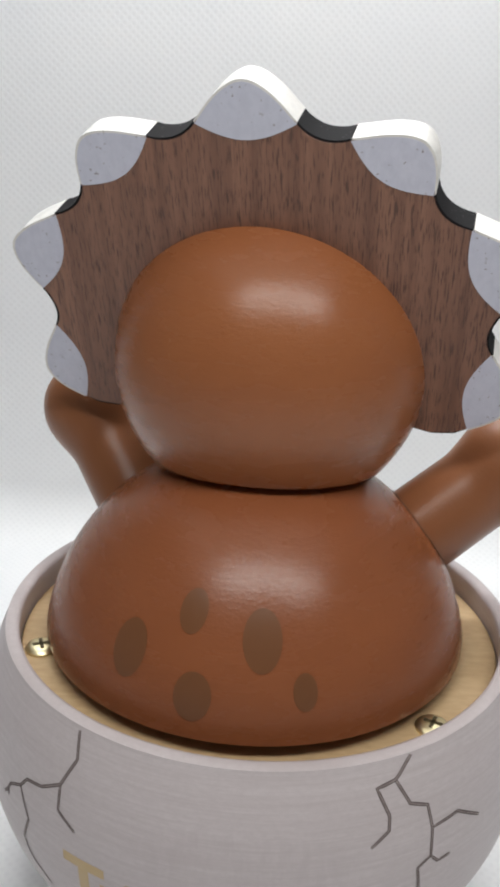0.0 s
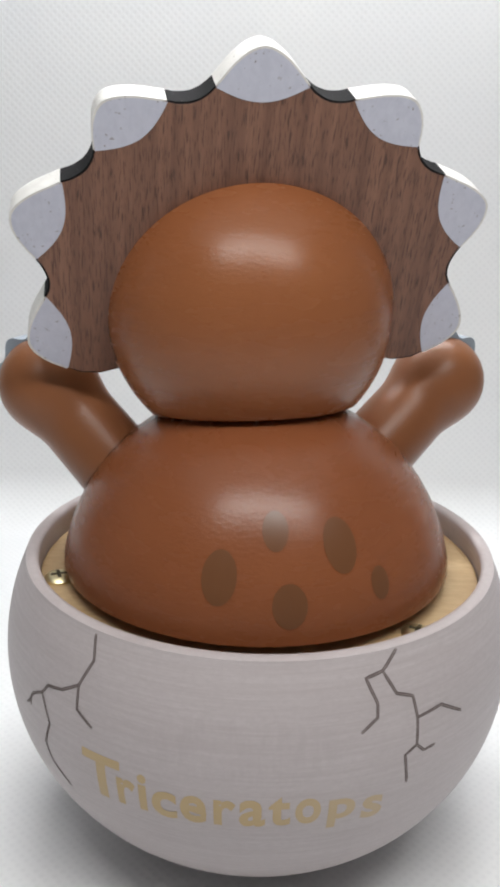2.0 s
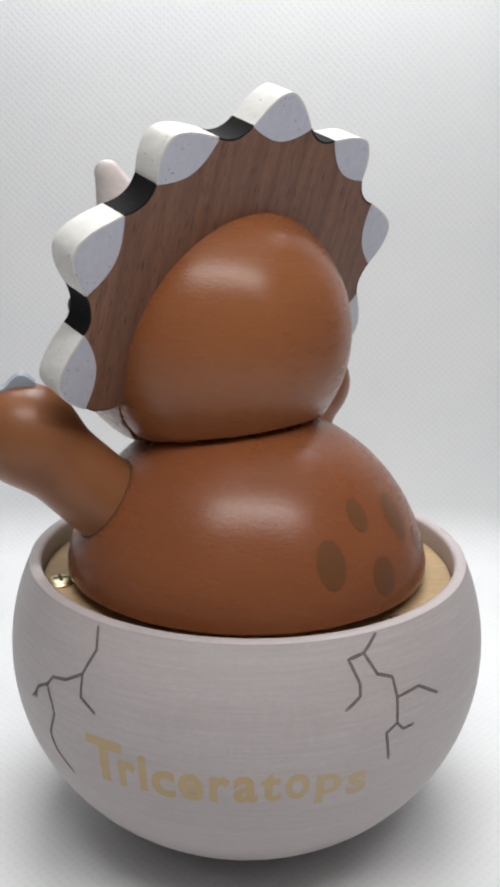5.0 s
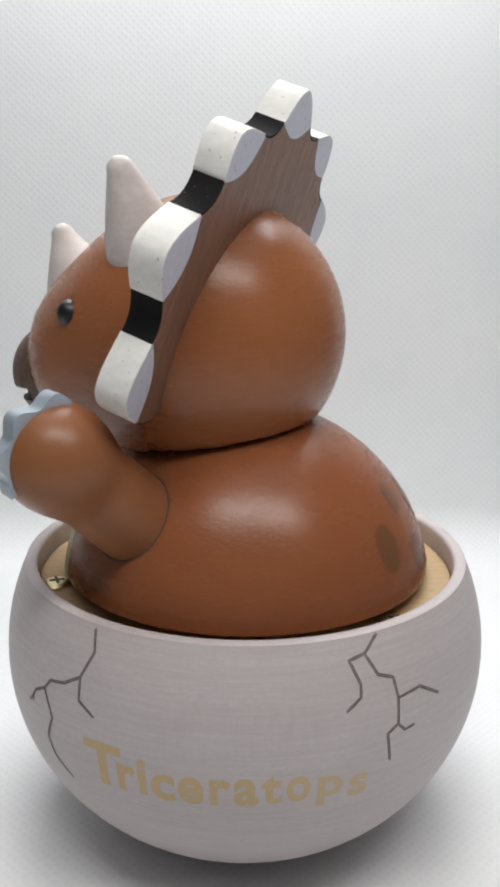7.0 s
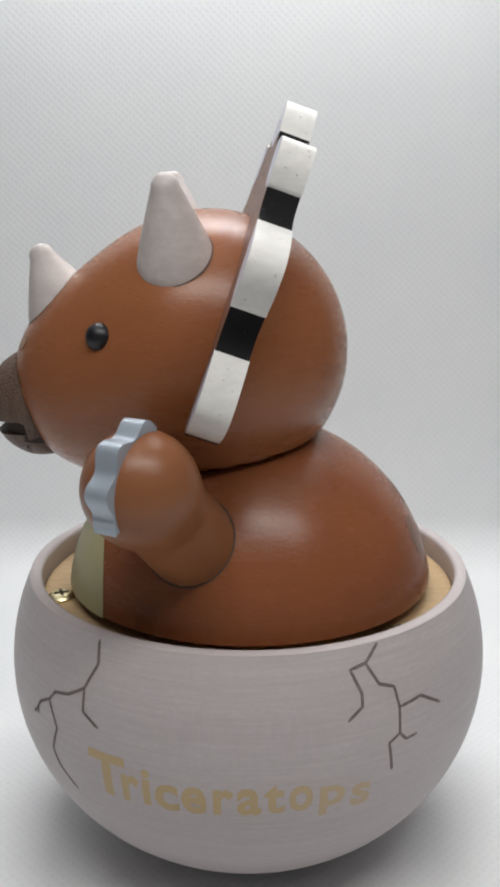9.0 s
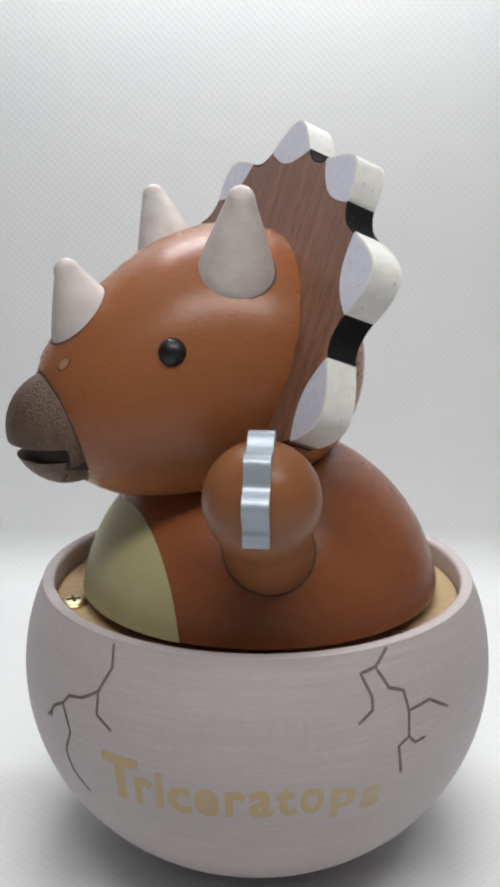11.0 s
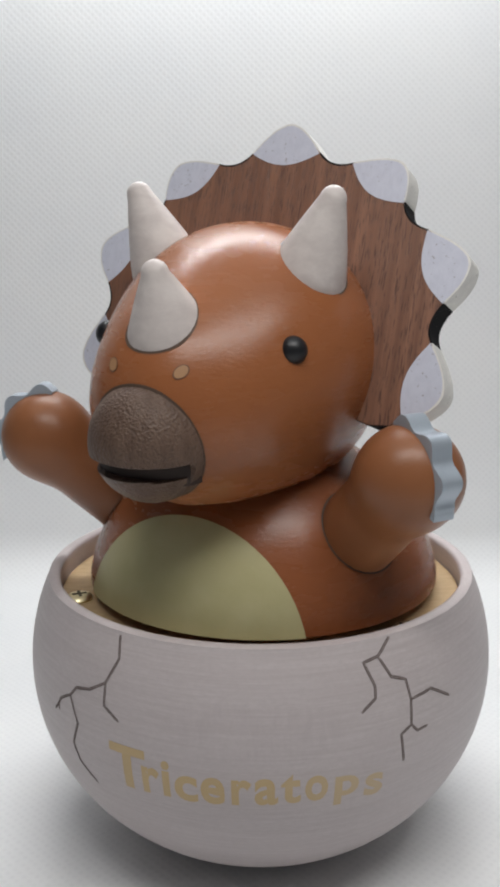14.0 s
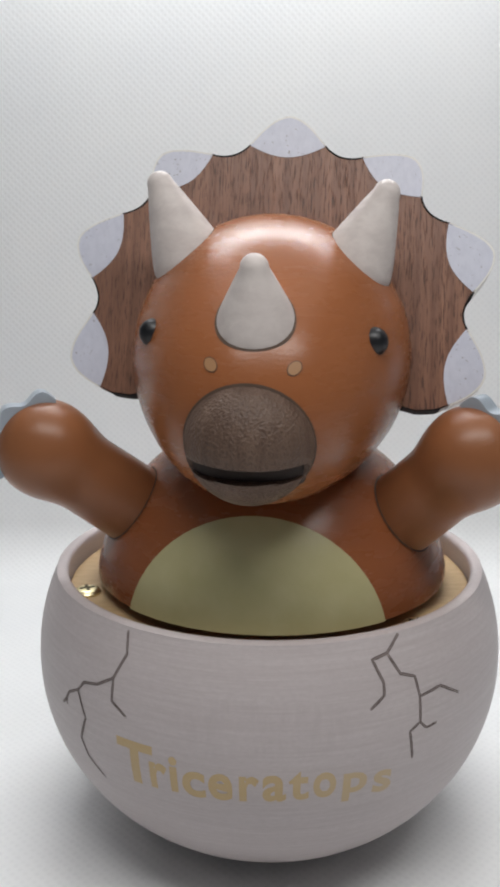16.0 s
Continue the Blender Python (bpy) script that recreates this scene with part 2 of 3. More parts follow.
def smin(a, b, k):
    h = max(k - abs(a - b), 0.0) / k
    return min(a, b) - h * h * k * 0.25


def smin3(a, b, k):
    h = max(k - abs(a - b), 0.0) / k
    return min(a, b) - h * h * h * k / 6.0


def smax(a, b, k):
    return -smin(-a, -b, k)


def star_solid(field, centre, nu=72, nv=48, far=90.0, pole=(0, 0, 1)):
    """A closed solid, all of which is seen from centre: the zero of field(p), millimetres."""
    bm = bmesh.new()
    turn = Vector(pole).to_track_quat("Z", "Y").to_matrix()
    c = Vector(centre)

    def surface(d):
        lo, hi = 0.0, far
        for _ in range(34):
            mid = (lo + hi) / 2
            if field(c + d * mid) < 0:
                lo = mid
            else:
                hi = mid
        return bm.verts.new((c + d * lo) * MM)

    rows = []
    for j in range(nv + 1):
        th = math.pi * j / nv
        if j in (0, nv):
            rows.append([surface(turn @ Vector((0, 0, math.cos(th))))])
        else:
            rows.append([surface(turn @ Vector((math.sin(th) * math.cos(2 * math.pi * i / nu), math.sin(th) * math.sin(2 * math.pi * i / nu), math.cos(th)))) for i in range(nu)])
    for a, b in zip(rows, rows[1:]):
        for i in range(nu):
            j = (i + 1) % nu
            if len(a) == 1:
                bm.faces.new((a[0], b[i], b[j]))
            elif len(b) == 1:
                bm.faces.new((a[i], b[0], a[j]))
            else:
                bm.faces.new((a[i], b[i], b[j], a[j]))
    return bm


def box(sx, sy, sz, bevel=0.0):
    bm = bmesh.new()
    bmesh.ops.create_cube(bm, size=1.0)
    bmesh.ops.scale(bm, vec=(sx * MM, sy * MM, sz * MM), verts=bm.verts)
    if bevel:
        bmesh.ops.bevel(bm, geom=bm.edges, offset=bevel * MM, segments=2, affect="EDGES")
    return bm


# ---- the backdrop: sheet, table top, backing board, and an unseen room added round it ----
BACK, CREASE, HALF, FRONT, TOP = 0.134, 0.016, 0.24, -0.30, 0.28


def backdrop_sheet():
    bm = bmesh.new()
    uvs = bm.loops.layers.uv.new("UVMap")
    line = [(FRONT + (BACK - CREASE - FRONT) * i / 16, 0.0) for i in range(17)]
    line += [(BACK - CREASE + CREASE * math.sin(radians(a)), CREASE - CREASE * math.cos(radians(a))) for a in range(10, 91, 10)]
    line += [(BACK, CREASE + (TOP - CREASE) * i / 8) for i in range(1, 9)]
    run, at = [0.0], 0.0
    for p, q in zip(line, line[1:]):
        at += math.dist(p, q)
        run.append(at)
    cols = 13
    grid = [[bm.verts.new((-HALF + 2 * HALF * i / (cols - 1), y, z)) for i in range(cols)] for y, z in line]
    for j in range(len(line) - 1):
        for i in range(cols - 1):
            f = bm.faces.new((grid[j][i], grid[j][i + 1], grid[j + 1][i + 1], grid[j + 1][i]))
            for lp, (jj, ii) in zip(f.loops, ((j, i), (j, i + 1), (j + 1, i + 1), (j + 1, i))):
                lp[uvs].uv = (-HALF + 2 * HALF * ii / (cols - 1), run[jj])
    me = mesh_of("backdrop_sheet", bm, MAT["sheet"])
    ob = new("backdrop_sheet", me)
    return tagged(ob, "white embossed vinyl sheet curving up into a backdrop", "backdrop", kind="structure")


def panel(name, place_at, size, material, label):
    ob = new(name, mesh_of(name, place(box(size[0] / MM, size[1] / MM, size[2] / MM), Matrix.Translation(place_at)), material, False))
    return tagged(ob, label, "wall", kind="structure")


sheet = backdrop_sheet()
panel("ground", (0, 0, -0.016), (2.4, 2.4, 0.02), MAT["liner"], "plain pale table top under the sheet")
panel("wall_back", (0, BACK + 0.008, TOP / 2), (2 * HALF + 0.02, 0.006, TOP + 0.008), MAT["liner"], "white board behind the backdrop sheet")
# Unseen room shell, added to close the space and bounce soft fill.
for nm, at, size in (("wall_north", (0, 1.21, 0.6), (2.4, 0.02, 1.24)), ("wall_south", (0, -1.21, 0.6), (2.4, 0.02, 1.24)),
                     ("wall_east", (1.21, 0, 0.6), (0.02, 2.4, 1.24)), ("wall_west", (-1.21, 0, 0.6), (0.02, 2.4, 1.24)), ("ceiling", (0, 0, 1.22), (2.44, 2.44, 0.02))):
    panel(nm, at, size, MAT["room"], "unseen plain grey room surface, added to bounce light")


# ---- the egg-shell bowl ----
RC, ZC, RA = 6.5, 35.6, 38.2      # centre radius, centre height and radius of the bowl's side
LIP, LIP_IN = 52.5, 38.65
PLATE_Z = 48.6


def shell_radius(z):
    return RC + math.sqrt(max(RA * RA - (z - ZC) ** 2, 0.0)) - 0.7 * (max(ZC - z, 0.0) / ZC) ** 2


def on_shell(az, z, out=0.0):
    """The point of the shell at a heading from the front, in degrees, and a height."""
    s = (z - ZC) / RA
    r = shell_radius(z) + out * math.sqrt(max(1 - s * s, 0))
    a = radians(az - 0.4) * 1.03
    return Vector((r * math.sin(a), -r * math.cos(a), z + out * s)) * MM


def ribbon(points, width, aside=0.0, out=0.03):
    """A thin raised band along (heading, height) corners on the shell, narrowing to its ends."""
    bm = bmesh.new()
    fine = []
    for (a0, z0), (a1, z1) in zip(points, points[1:]):
        n = max(2, int(math.hypot((a1 - a0) * 0.77, z1 - z0) / 0.7))
        fine += [(a0 + (a1 - a0) * i / n, z0 + (z1 - z0) * i / n) for i in range(n)]
    fine.append(points[-1])
    left, right = [], []
    for i, (a, z) in enumerate(fine):
        a0, z0 = fine[max(i - 1, 0)]
        a1, z1 = fine[min(i + 1, len(fine) - 1)]
        dx, dz = (a1 - a0) * 0.77, z1 - z0
        n = math.hypot(dx, dz) or 1
        w = width * (0.45 if i in (0, len(fine) - 1) else 0.85 + 0.3 * random.random()) / 2
        left.append(bm.verts.new(on_shell(a - dz / n * (aside + w) / 0.77, z + dx / n * (aside + w), out)))
        right.append(bm.verts.new(on_shell(a - dz / n * (aside - w) / 0.77, z + dx / n * (aside - w), out)))
    for i in range(len(fine) - 1):
        bm.faces.new((left[i], left[i + 1], right[i + 1], right[i]))
    return bm


# each letter: heading at its two sides, height of its foot and of its top
LETTERS = (("T", -33.2, -24.4, 27.0, 35.0), ("r", -25.4, -21.3, 27.1, 32.3), ("i", -20.8, -19.0, 27.3, 34.1), ("c", -18.1, -13.2, 27.1, 32.1),
           ("e", -12.6, -7.7, 27.2, 32.4), ("r", -6.4, -2.4, 27.4, 32.3), ("a", -1.8, 2.9, 27.5, 32.6), ("t", 3.4, 7.4, 27.7, 33.3),
           ("o", 8.2, 12.9, 27.8, 32.7), ("p", 14.3, 19.5, 26.3, 31.9), ("s", 20.9, 25.2, 26.8, 31.2))


def lettering():
    """The word wrapped round the shell in flat print, one letter after another."""
    word = bmesh.new()
    for ch, az0, az1, foot, top in LETTERS:
        curve = bpy.data.curves.new("letter", "FONT")
        curve.body, curve.size, curve.offset, curve.resolution_u = ch, 1.0, 0.030, 5
        ob = new("letter", curve)
        flat = bpy.data.meshes.new_from_object(ob.evaluated_get(bpy.context.evaluated_depsgraph_get()))
        bpy.data.objects.remove(ob)
        bm = bmesh.new()
        bm.from_mesh(flat)
        bmesh.ops.triangulate(bm, faces=bm.faces)
        for _ in range(2):
            bmesh.ops.subdivide_edges(bm, edges=[e for e in bm.edges if e.calc_length() > 0.09], cuts=1)
            bmesh.ops.triangulate(bm, faces=bm.faces)
        x0, x1 = min(v.co.x for v in bm.verts), max(v.co.x for v in bm.verts)
        y0, y1 = min(v.co.y for v in bm.verts), max(v.co.y for v in bm.verts)
        for v in bm.verts:
            v.co = on_shell(az0 + (az1 - az0) * (v.co.x - x0) / (x1 - x0), foot + (top - foot) * (v.co.y - y0) / (y1 - y0), 0.028)
        bm.to_mesh(flat)
        bm.free()
        word.from_mesh(flat)
        bpy.data.meshes.remove(flat)
    return word


def screw(parent, x, y, turn):
    head = part("screw", lathe([(0, 0.0), (2.45, 0.0), (2.5, 0.35), (2.2, 0.75), (1.5, 1.0), (0, 1.05)], 28), MAT["brass"], parent, "brass cross-head screw")
    head.matrix_local = pose(x * MM, y * MM, PLATE_Z * MM, 0, 0, turn)
    for a in (0, 90):
        part("slot", place(box(2.7, 0.55, 0.5), pose(0, 0, 0.9 * MM, 0, 0, a)), MAT["slot"], head)
    return head


def egg_bowl():
    bowl = thing("egg_bowl", "white-washed turned wooden bowl like a cracked eggshell", "music box", pose(0.00075, 0.0004, 0))
    low = math.degrees(math.asin(-ZC / RA))
    outer = arc(RC, ZC, RA, low, 25.6, 54)
    outer = [(shell_radius(max(z, 0.0)), max(z, 0.0)) for r, z in outer]
    top_r = outer[-1][0]
    rim = [(top_r - 0.12, outer[-1][1] + 0.45), (top_r - 0.45, LIP + 0.15), (LIP_IN + 0.75, LIP + 0.3), (LIP_IN + 0.2, LIP + 0.05), (LIP_IN, LIP - 0.5)]
    inner = [(LIP_IN + 0.1, LIP - 2.0), (LIP_IN + 0.25, PLATE_Z - 2.0), (0, PLATE_Z - 2.0)]
    part("shell", lathe([(0, 0.0)] + [(outer[0][0] - 0.8, 0.0)] + outer + rim + inner, 160), MAT["shell"], bowl, "white-washed eggshell with engraved cracks", sharp=50)
    part("plate", lathe([(0, PLATE_Z - 1.5), (LIP_IN - 0.05, PLATE_Z - 1.5), (LIP_IN, PLATE_Z - 0.3), (LIP_IN - 0.3, PLATE_Z), (0, PLATE_Z)], 96), MAT["plate"], bowl, "pale wooden plate set inside the rim")
    part("bearing", lathe([(0, PLATE_Z), (9.0, PLATE_Z), (9.0, PLATE_Z + 1.6), (0, PLATE_Z + 1.6)], 40), MAT["brass"], bowl, "brass turning bearing under the figure")
    screw(bowl, -34.1, -9.9, 20)
    screw(bowl, 24.8, -25.2, 65)
    left = (((-33.1, 52.0), (-32.0, 48.6), (-34.7, 44.3), (-39, 42.3), (-43.3, 41.5), (-45.2, 39.7), (-48.7, 38.2), (-50.2, 36.4), (-51.7, 35.3)),
            ((-45.2, 39.7), (-42.5, 35.3), (-45.0, 30.9), (-43.7, 27.7), (-39.1, 24.6)),
            ((-34.6, 44.2), (-34.5, 40.6), (-32.9, 39.9), (-30.5, 38.8)),
            ((-49.6, 37.0), (-49.8, 35.6)))
    right = (((28.8, 52.3), (25.0, 49.9), (21.3, 49.4), (23.3, 45.7), (23.1, 43.8), (19.8, 42.0)),
             ((25.1, 49.7), (27.4, 46.5), (30.9, 45.5), (31.7, 42.1), (31.5, 37.9), (28.9, 36.8), (29.9, 31.8)),
             ((31.7, 42.1), (37.6, 42.6), (43.4, 39.9)),
             ((31.5, 37.9), (33.2, 36.5), (36.1, 36.7)))
    for branches in (left, right):
        for b in branches:
            hollow = part("crack", ribbon(b, 0.40), MAT["hollow"], bowl, "shallow engraved crack with scorched edges")
            for k in (-1, 1):
                part("crack_edge", ribbon(b, 0.17, 0.15 * k, 0.045), MAT["crack"], hollow)
    part("lettering", lettering(), MAT["letter"], bowl, "pale gold printed word")
    return bowl


egg_bowl()


# ---- the turning figure (faces -y in its own space) ----
SIDE = 1.42                        # the figure sits a little off the turning axis
LIFT, LEAN = 0.95, 1.6             # the head stands this much higher and leans to its left, in degrees
TILT = math.atan(0.35)             # lean of the neck frill
NECK_Z, NECK_K = 75.6, 0.17        # the sloped joint between body and head
HEAD_C, HEAD_R = Vector((0, -7, 92)), 24.7
BODY_C, BODY_R = Vector((0, 0.3, 46)), 34.2
FRILL_V0, FRILL_THICK = 84.0, 5.2
FRILL_Y = 3.5 - 0.35 * (126.4 - FRILL_V0)   # front face of the frill at height FRILL_V0

AT_SIDE = Matrix.Translation((SIDE * MM, 0, 0))
AT_HEAD = pose(SIDE * MM, 0.24 * MM, (92 + LIFT) * MM, 0, LEAN, 0) @ Matrix.Scale(0.995, 4) @ Matrix.Translation((0, 0, -92 * MM))
AT_BODY = Matrix.Translation((0.6 * MM, 0.2 * MM, 0))


def ball(p, c, r):
    return (p - Vector(c)).length - r


def neck(p):
    return (p.z - NECK_Z - NECK_K * p.y) / math.sqrt(1 + NECK_K ** 2)


def body_neck(p):
    """The same joint in the body's space, under the leaning head."""
    return neck(Vector((p.x, p.y - 0.24, p.z - LIFT + math.tan(radians(LEAN)) * (p.x + 0.6 - SIDE))))


def frill_front(p):
    return (p.y - FRILL_Y - 0.35 * (p.z - FRILL_V0)) * math.cos(TILT)


def skull(p):
    snout = Vector(((p.x) / 1.0, (p.y + 26.0) / 1.0, (p.z - 86.8) / 0.98)).length - 15.5
    return smin3((p - HEAD_C).length - HEAD_R, snout, 20.0)


def face_field(p):
    d = smax(skull(p), frill_front(p) - 3.4, 0.05)
    return smax(d, -neck(p) + 0.04, 0.4)


def back_field(p):
    d = smax((p - HEAD_C).length - HEAD_R + 0.04, 2.4 - frill_front(p), 0.05)
    return smax(d, -neck(p) + 0.04, 0.4)


def body_field(p):
    d = smax((p - BODY_C).length - BODY_R, body_neck(p), 0.5)
    return smax(d, 49.9 - p.z, 2.4)


def frill_matrix():
    """Frill space: x across, y up the board, z out of its front."""
    s, c = math.sin(TILT), math.cos(TILT)
    return Matrix(((1, 0, 0, 0), (0, s, -c, FRILL_Y * MM), (0, c, s, FRILL_V0 * MM), (0, 0, 0, 1)))


# teeth of the frill: heading, half width in degrees, radius at the lower end, the tip and the upper end
TEETH = ((-100.4, 11.8, 33.9, 38.0, 33.9), (-67.0, 10.7, 35.5, 40.6, 35.9), (-34.4, 10.7, 34.9, 39.1, 34.6), (0, 11.6, 34.4, 39.1, 34.4),
         (34.4, 10.7, 34.6, 39.1, 34.9), (67.0, 10.7, 35.9, 40.6, 35.5), (100.4, 11.8, 33.9, 38.0, 33.9))
CENTRE_V = 14.0


def polar(ang, r):
    return r * math.sin(radians(ang)), CENTRE_V + r * math.cos(radians(ang))


def tooth_base(k, s):
    """Radius of the line between the tooth's ends; s runs from -1 to 1."""
    return TEETH[k][2] + (TEETH[k][4] - TEETH[k][2]) * (s + 1) / 2


def tooth_outline(k, n=18):
    """The outer edge of one tooth: hollow flanks and a rounded tip."""
    a, half, _, tip, _ = TEETH[k]
    lean = (2.0 if 20 < abs(a) < 50 else 1.3 if abs(a) > 50 else 0.0) * (1 if a > 0 else -1)
    out = []
    for i in range(n + 1):
        s = -1 + 2 * i / n
        w = 1 - (math.sqrt(s * s + 0.012) - 0.10954) / (math.sqrt(1.012) - 0.10954)
        bump = 0.5 * (w + math.sin(w * math.pi / 2) ** 1.2)
        base = tooth_base(k, s)
        out.append(polar(a + s * half + lean * (1 - s * s), base + (tip - base) * bump))
    return out


def gap_outline(k, n=8):
    """The hollow between tooth k and the next."""
    a0, a1 = TEETH[k][0] + TEETH[k][1], TEETH[k + 1][0] - TEETH[k + 1][1]
    r0, r1 = TEETH[k][4], TEETH[k + 1][2]
    return [polar(a0 + (a1 - a0) * i / n, r0 + (r1 - r0) * i / n - 1.35 * math.sin(math.pi * i / n) ** 0.8) for i in range(n + 1)]


def tooth_inner(k, n=18):
    """The inner arc of the painted tooth, matched to its outer edge."""
    a, half = TEETH[k][0], TEETH[k][1]
    return [polar(a + (2 * i / n - 1) * half * 0.985, tooth_base(k, 2 * i / n - 1) - 0.3 - 2.75 * (1 - (2 * i / n - 1) ** 2)) for i in range(n + 1)]


def prism(outer, inner, z0, z1, closed=False, bevel=0.0):
    """A board between two matched outlines; with closed, inner is one middle point."""
    bm = bmesh.new()
    n = len(outer)
    if closed:
        def ring(scale, z):
            return [bm.verts.new(((inner[0] + (x - inner[0]) * scale) * MM, (inner[1] + (y - inner[1]) * scale) * MM, z * MM)) for x, y in outer]
        k = 1 - bevel / 34
        rings = [ring(0.55, z0), ring(k, z0), ring(1, z0 + bevel), ring(1, z1 - bevel), ring(k, z1), ring(0.55, z1)]
        for a, b in zip(rings, rings[1:]):
            for i in range(n):
                j = (i + 1) % n
                bm.faces.new((a[i], a[j], b[j], b[i]))
        for r, z in ((rings[0], z0), (rings[-1], z1)):
            mid = bm.verts.new((inner[0] * MM, inner[1] * MM, z * MM))
            for i in range(n):
                bm.faces.new((r[i], r[(i + 1) % n], mid))
        return bm
    grid = [[bm.verts.new((x * MM, y * MM, z * MM)) for x, y in line] for line, z in ((outer, z0), (outer, z1), (inner, z1), (inner, z0))]
    for a, b in zip(grid, grid[1:] + grid[:1]):
        for i in range(n - 1):
            bm.faces.new((a[i], a[i + 1], b[i + 1], b[i]))
    bm.faces.new([g[0] for g in grid])
    bm.faces.new([g[-1] for g in grid])
    return bm


def toward(line, mid, by):
    """The outline moved out from mid by so many millimetres."""
    out = []
    for x, y in line:
        d = Vector((x - mid[0], y - mid[1])).normalized() * by
        out.append((x + d.x, y + d.y))
    return out


def frill(figure):
    rim = []
    for k in range(7):
        rim += tooth_outline(k)
        if k < 6:
            rim += gap_outline(k)[1:-1]
    # lower edge of the board, behind the jaw
    lower = [(29.2, 0.3), (25.7, 0.0), (20.0, 1.5), (0, 3.0), (-20.0, 1.5), (-25.7, 0.0), (-29.2, 0.3)]
    mid = (0.0, CENTRE_V)
    fm = AT_HEAD @ pose(0, 0.35 * MM, 0, 0, 0.2, -0.7) @ frill_matrix()
    board = part("frill", place(prism(rim + lower, mid, -FRILL_THICK, 0.0, True, 0.3), fm), MAT["frill"], figure, "dark open-pored wooden neck frill board", sharp=35)
    for k in range(7):
        edge = tooth_outline(k)
        inner = tooth_inner(k)
        for z0, z1 in ((-0.3, 0.08), (-FRILL_THICK - 0.08, -FRILL_THICK + 0.3)):
            part("tooth_face", place(prism(toward(edge, mid, -0.25), inner, z0, z1), fm), MAT["lilac"], board, "lilac-white painted tooth face", smooth=False)
        last = len(edge) - 1
        under = [toward([e], mid, -0.08 - 0.8 * (1 - (2 * i / last - 1) ** 2))[0] for i, e in enumerate(edge)]
        band = prism(toward(edge, mid, 0.12), under, -FRILL_THICK - 0.05, 0.05)
        bmesh.ops.bevel(band, geom=[e for e in band.edges if len(e.link_faces) == 2 and e.calc_face_angle(0) > 1.0], offset=0.28 * MM, segments=2, affect="EDGES")
        part("tooth_edge", place(band, fm), MAT["white"], board, "white painted tooth edge", sharp=50)
    foot = [polar(111.8, 33.8), (29.2, 0.3), (27.4, 0.1), (25.7, 0.0), (22.0, 0.9)]
    for g in [gap_outline(k) for k in range(6)] + [foot, [(-x, y) for x, y in reversed(foot)]]:
        part("scallop_edge", place(prism(toward(g, mid, 0.1), toward(g, mid, -0.5), -FRILL_THICK + 0.04, -0.04), fm), MAT["black"], board, "black painted scallop edge", sharp=35)
    return board


def seam(field, centre, axis, r0, r1, out=0.05, n=56, reach=16.0, taper=0.0, ball_r=0.0):
    """A thin dark joint line round a peg of that radius, where it goes into a surface."""
    c, ax = Vector(centre), Vector(axis).normalized()
    e1 = ax.orthogonal().normalized()
    e2 = ax.cross(e1)
    bm = bmesh.new()
    rings = []
    for r in (r0, r1):
        ring = []
        for i in range(n):
            lo = 0.0
            for _ in range(3):
                q = r - taper * max(lo, 0.0) if not ball_r else r + math.sqrt(max(ball_r ** 2 - lo ** 2, 9.0))
                off = e1 * (q * math.cos(2 * math.pi * i / n)) + e2 * (q * math.sin(2 * math.pi * i / n))
                lo, hi = -reach, reach
                for _ in range(26):
                    mid = (lo + hi) / 2
                    if field(c + off + ax * mid) < out:
                        lo = mid
                    else:
                        hi = mid
            ring.append(bm.verts.new((c + off + ax * lo) * MM))
        rings.append(ring)
    for i in range(n):
        j = (i + 1) % n
        bm.faces.new((rings[0][i], rings[0][j], rings[1][j], rings[1][i]))
    return bm


def horn(figure, base, tip, r0, r1):
    base, tip = Vector(base), Vector(tip)
    d = tip - base
    n = d.length
    prof = [(0, -4.0), (r0 * 0.97, -4.0), (r0 + 0.15, -1.0), (r0, 0.0)]
    prof += [(r0 + (r1 - r0) * (t ** 1.12), t * (n - r1)) for t in (0.12, 0.25, 0.4, 0.55, 0.7, 0.85, 1.0)]
    prof += [(r1 * math.cos(radians(a)), n - r1 + r1 * math.sin(radians(a))) for a in (20, 40, 58, 74)] + [(0, n)]
    m = AT_HEAD @ Matrix.Translation(base * MM) @ d.to_track_quat("Z", "Y").to_matrix().to_4x4()
    ob = part("horn", place(lathe(prof, 40), m), MAT["horn"], figure, "rounded grey-white washed wooden horn", sharp=60)
    ring = seam(lambda p: (p - HEAD_C).length - HEAD_R if base.x else skull(p), base, d, r0 - 0.25, r0 + 0.36, 0.04, taper=(r0 - r1) / (n - r1))
    part("socket", place(ring, AT_HEAD), MAT["groove"], ob, "dark joint line round the horn", sharp=0)
    return ob


def tri_polar_patch(field_c, field_r, axis, half_w, half_h, out, up=Vector((0, 0, 1)), n=28):
    """A thin oval skin on a ball."""
    axis = Vector(axis).normalized()
    side = up.cross(axis).normalized()
    top = axis.cross(side)
    bm = bmesh.new()
    rings = []
    for k in range(1, 6):
        q = k / 5
        rings.append([bm.verts.new((Vector(field_c) + (axis * field_r + side * half_w * q * math.cos(2 * math.pi * i / n) + top * half_h * q * math.sin(2 * math.pi * i / n)).normalized() * (field_r + out)) * MM) for i in range(n)])
    mid = bm.verts.new((Vector(field_c) + axis * (field_r + out)) * MM)
    for i in range(n):
        j = (i + 1) % n
        bm.faces.new((mid, rings[0][i], rings[0][j]))
        for a, b in zip(rings, rings[1:]):
            bm.faces.new((a[i], b[i], b[j], a[j]))
    return place(bm, AT_BODY)


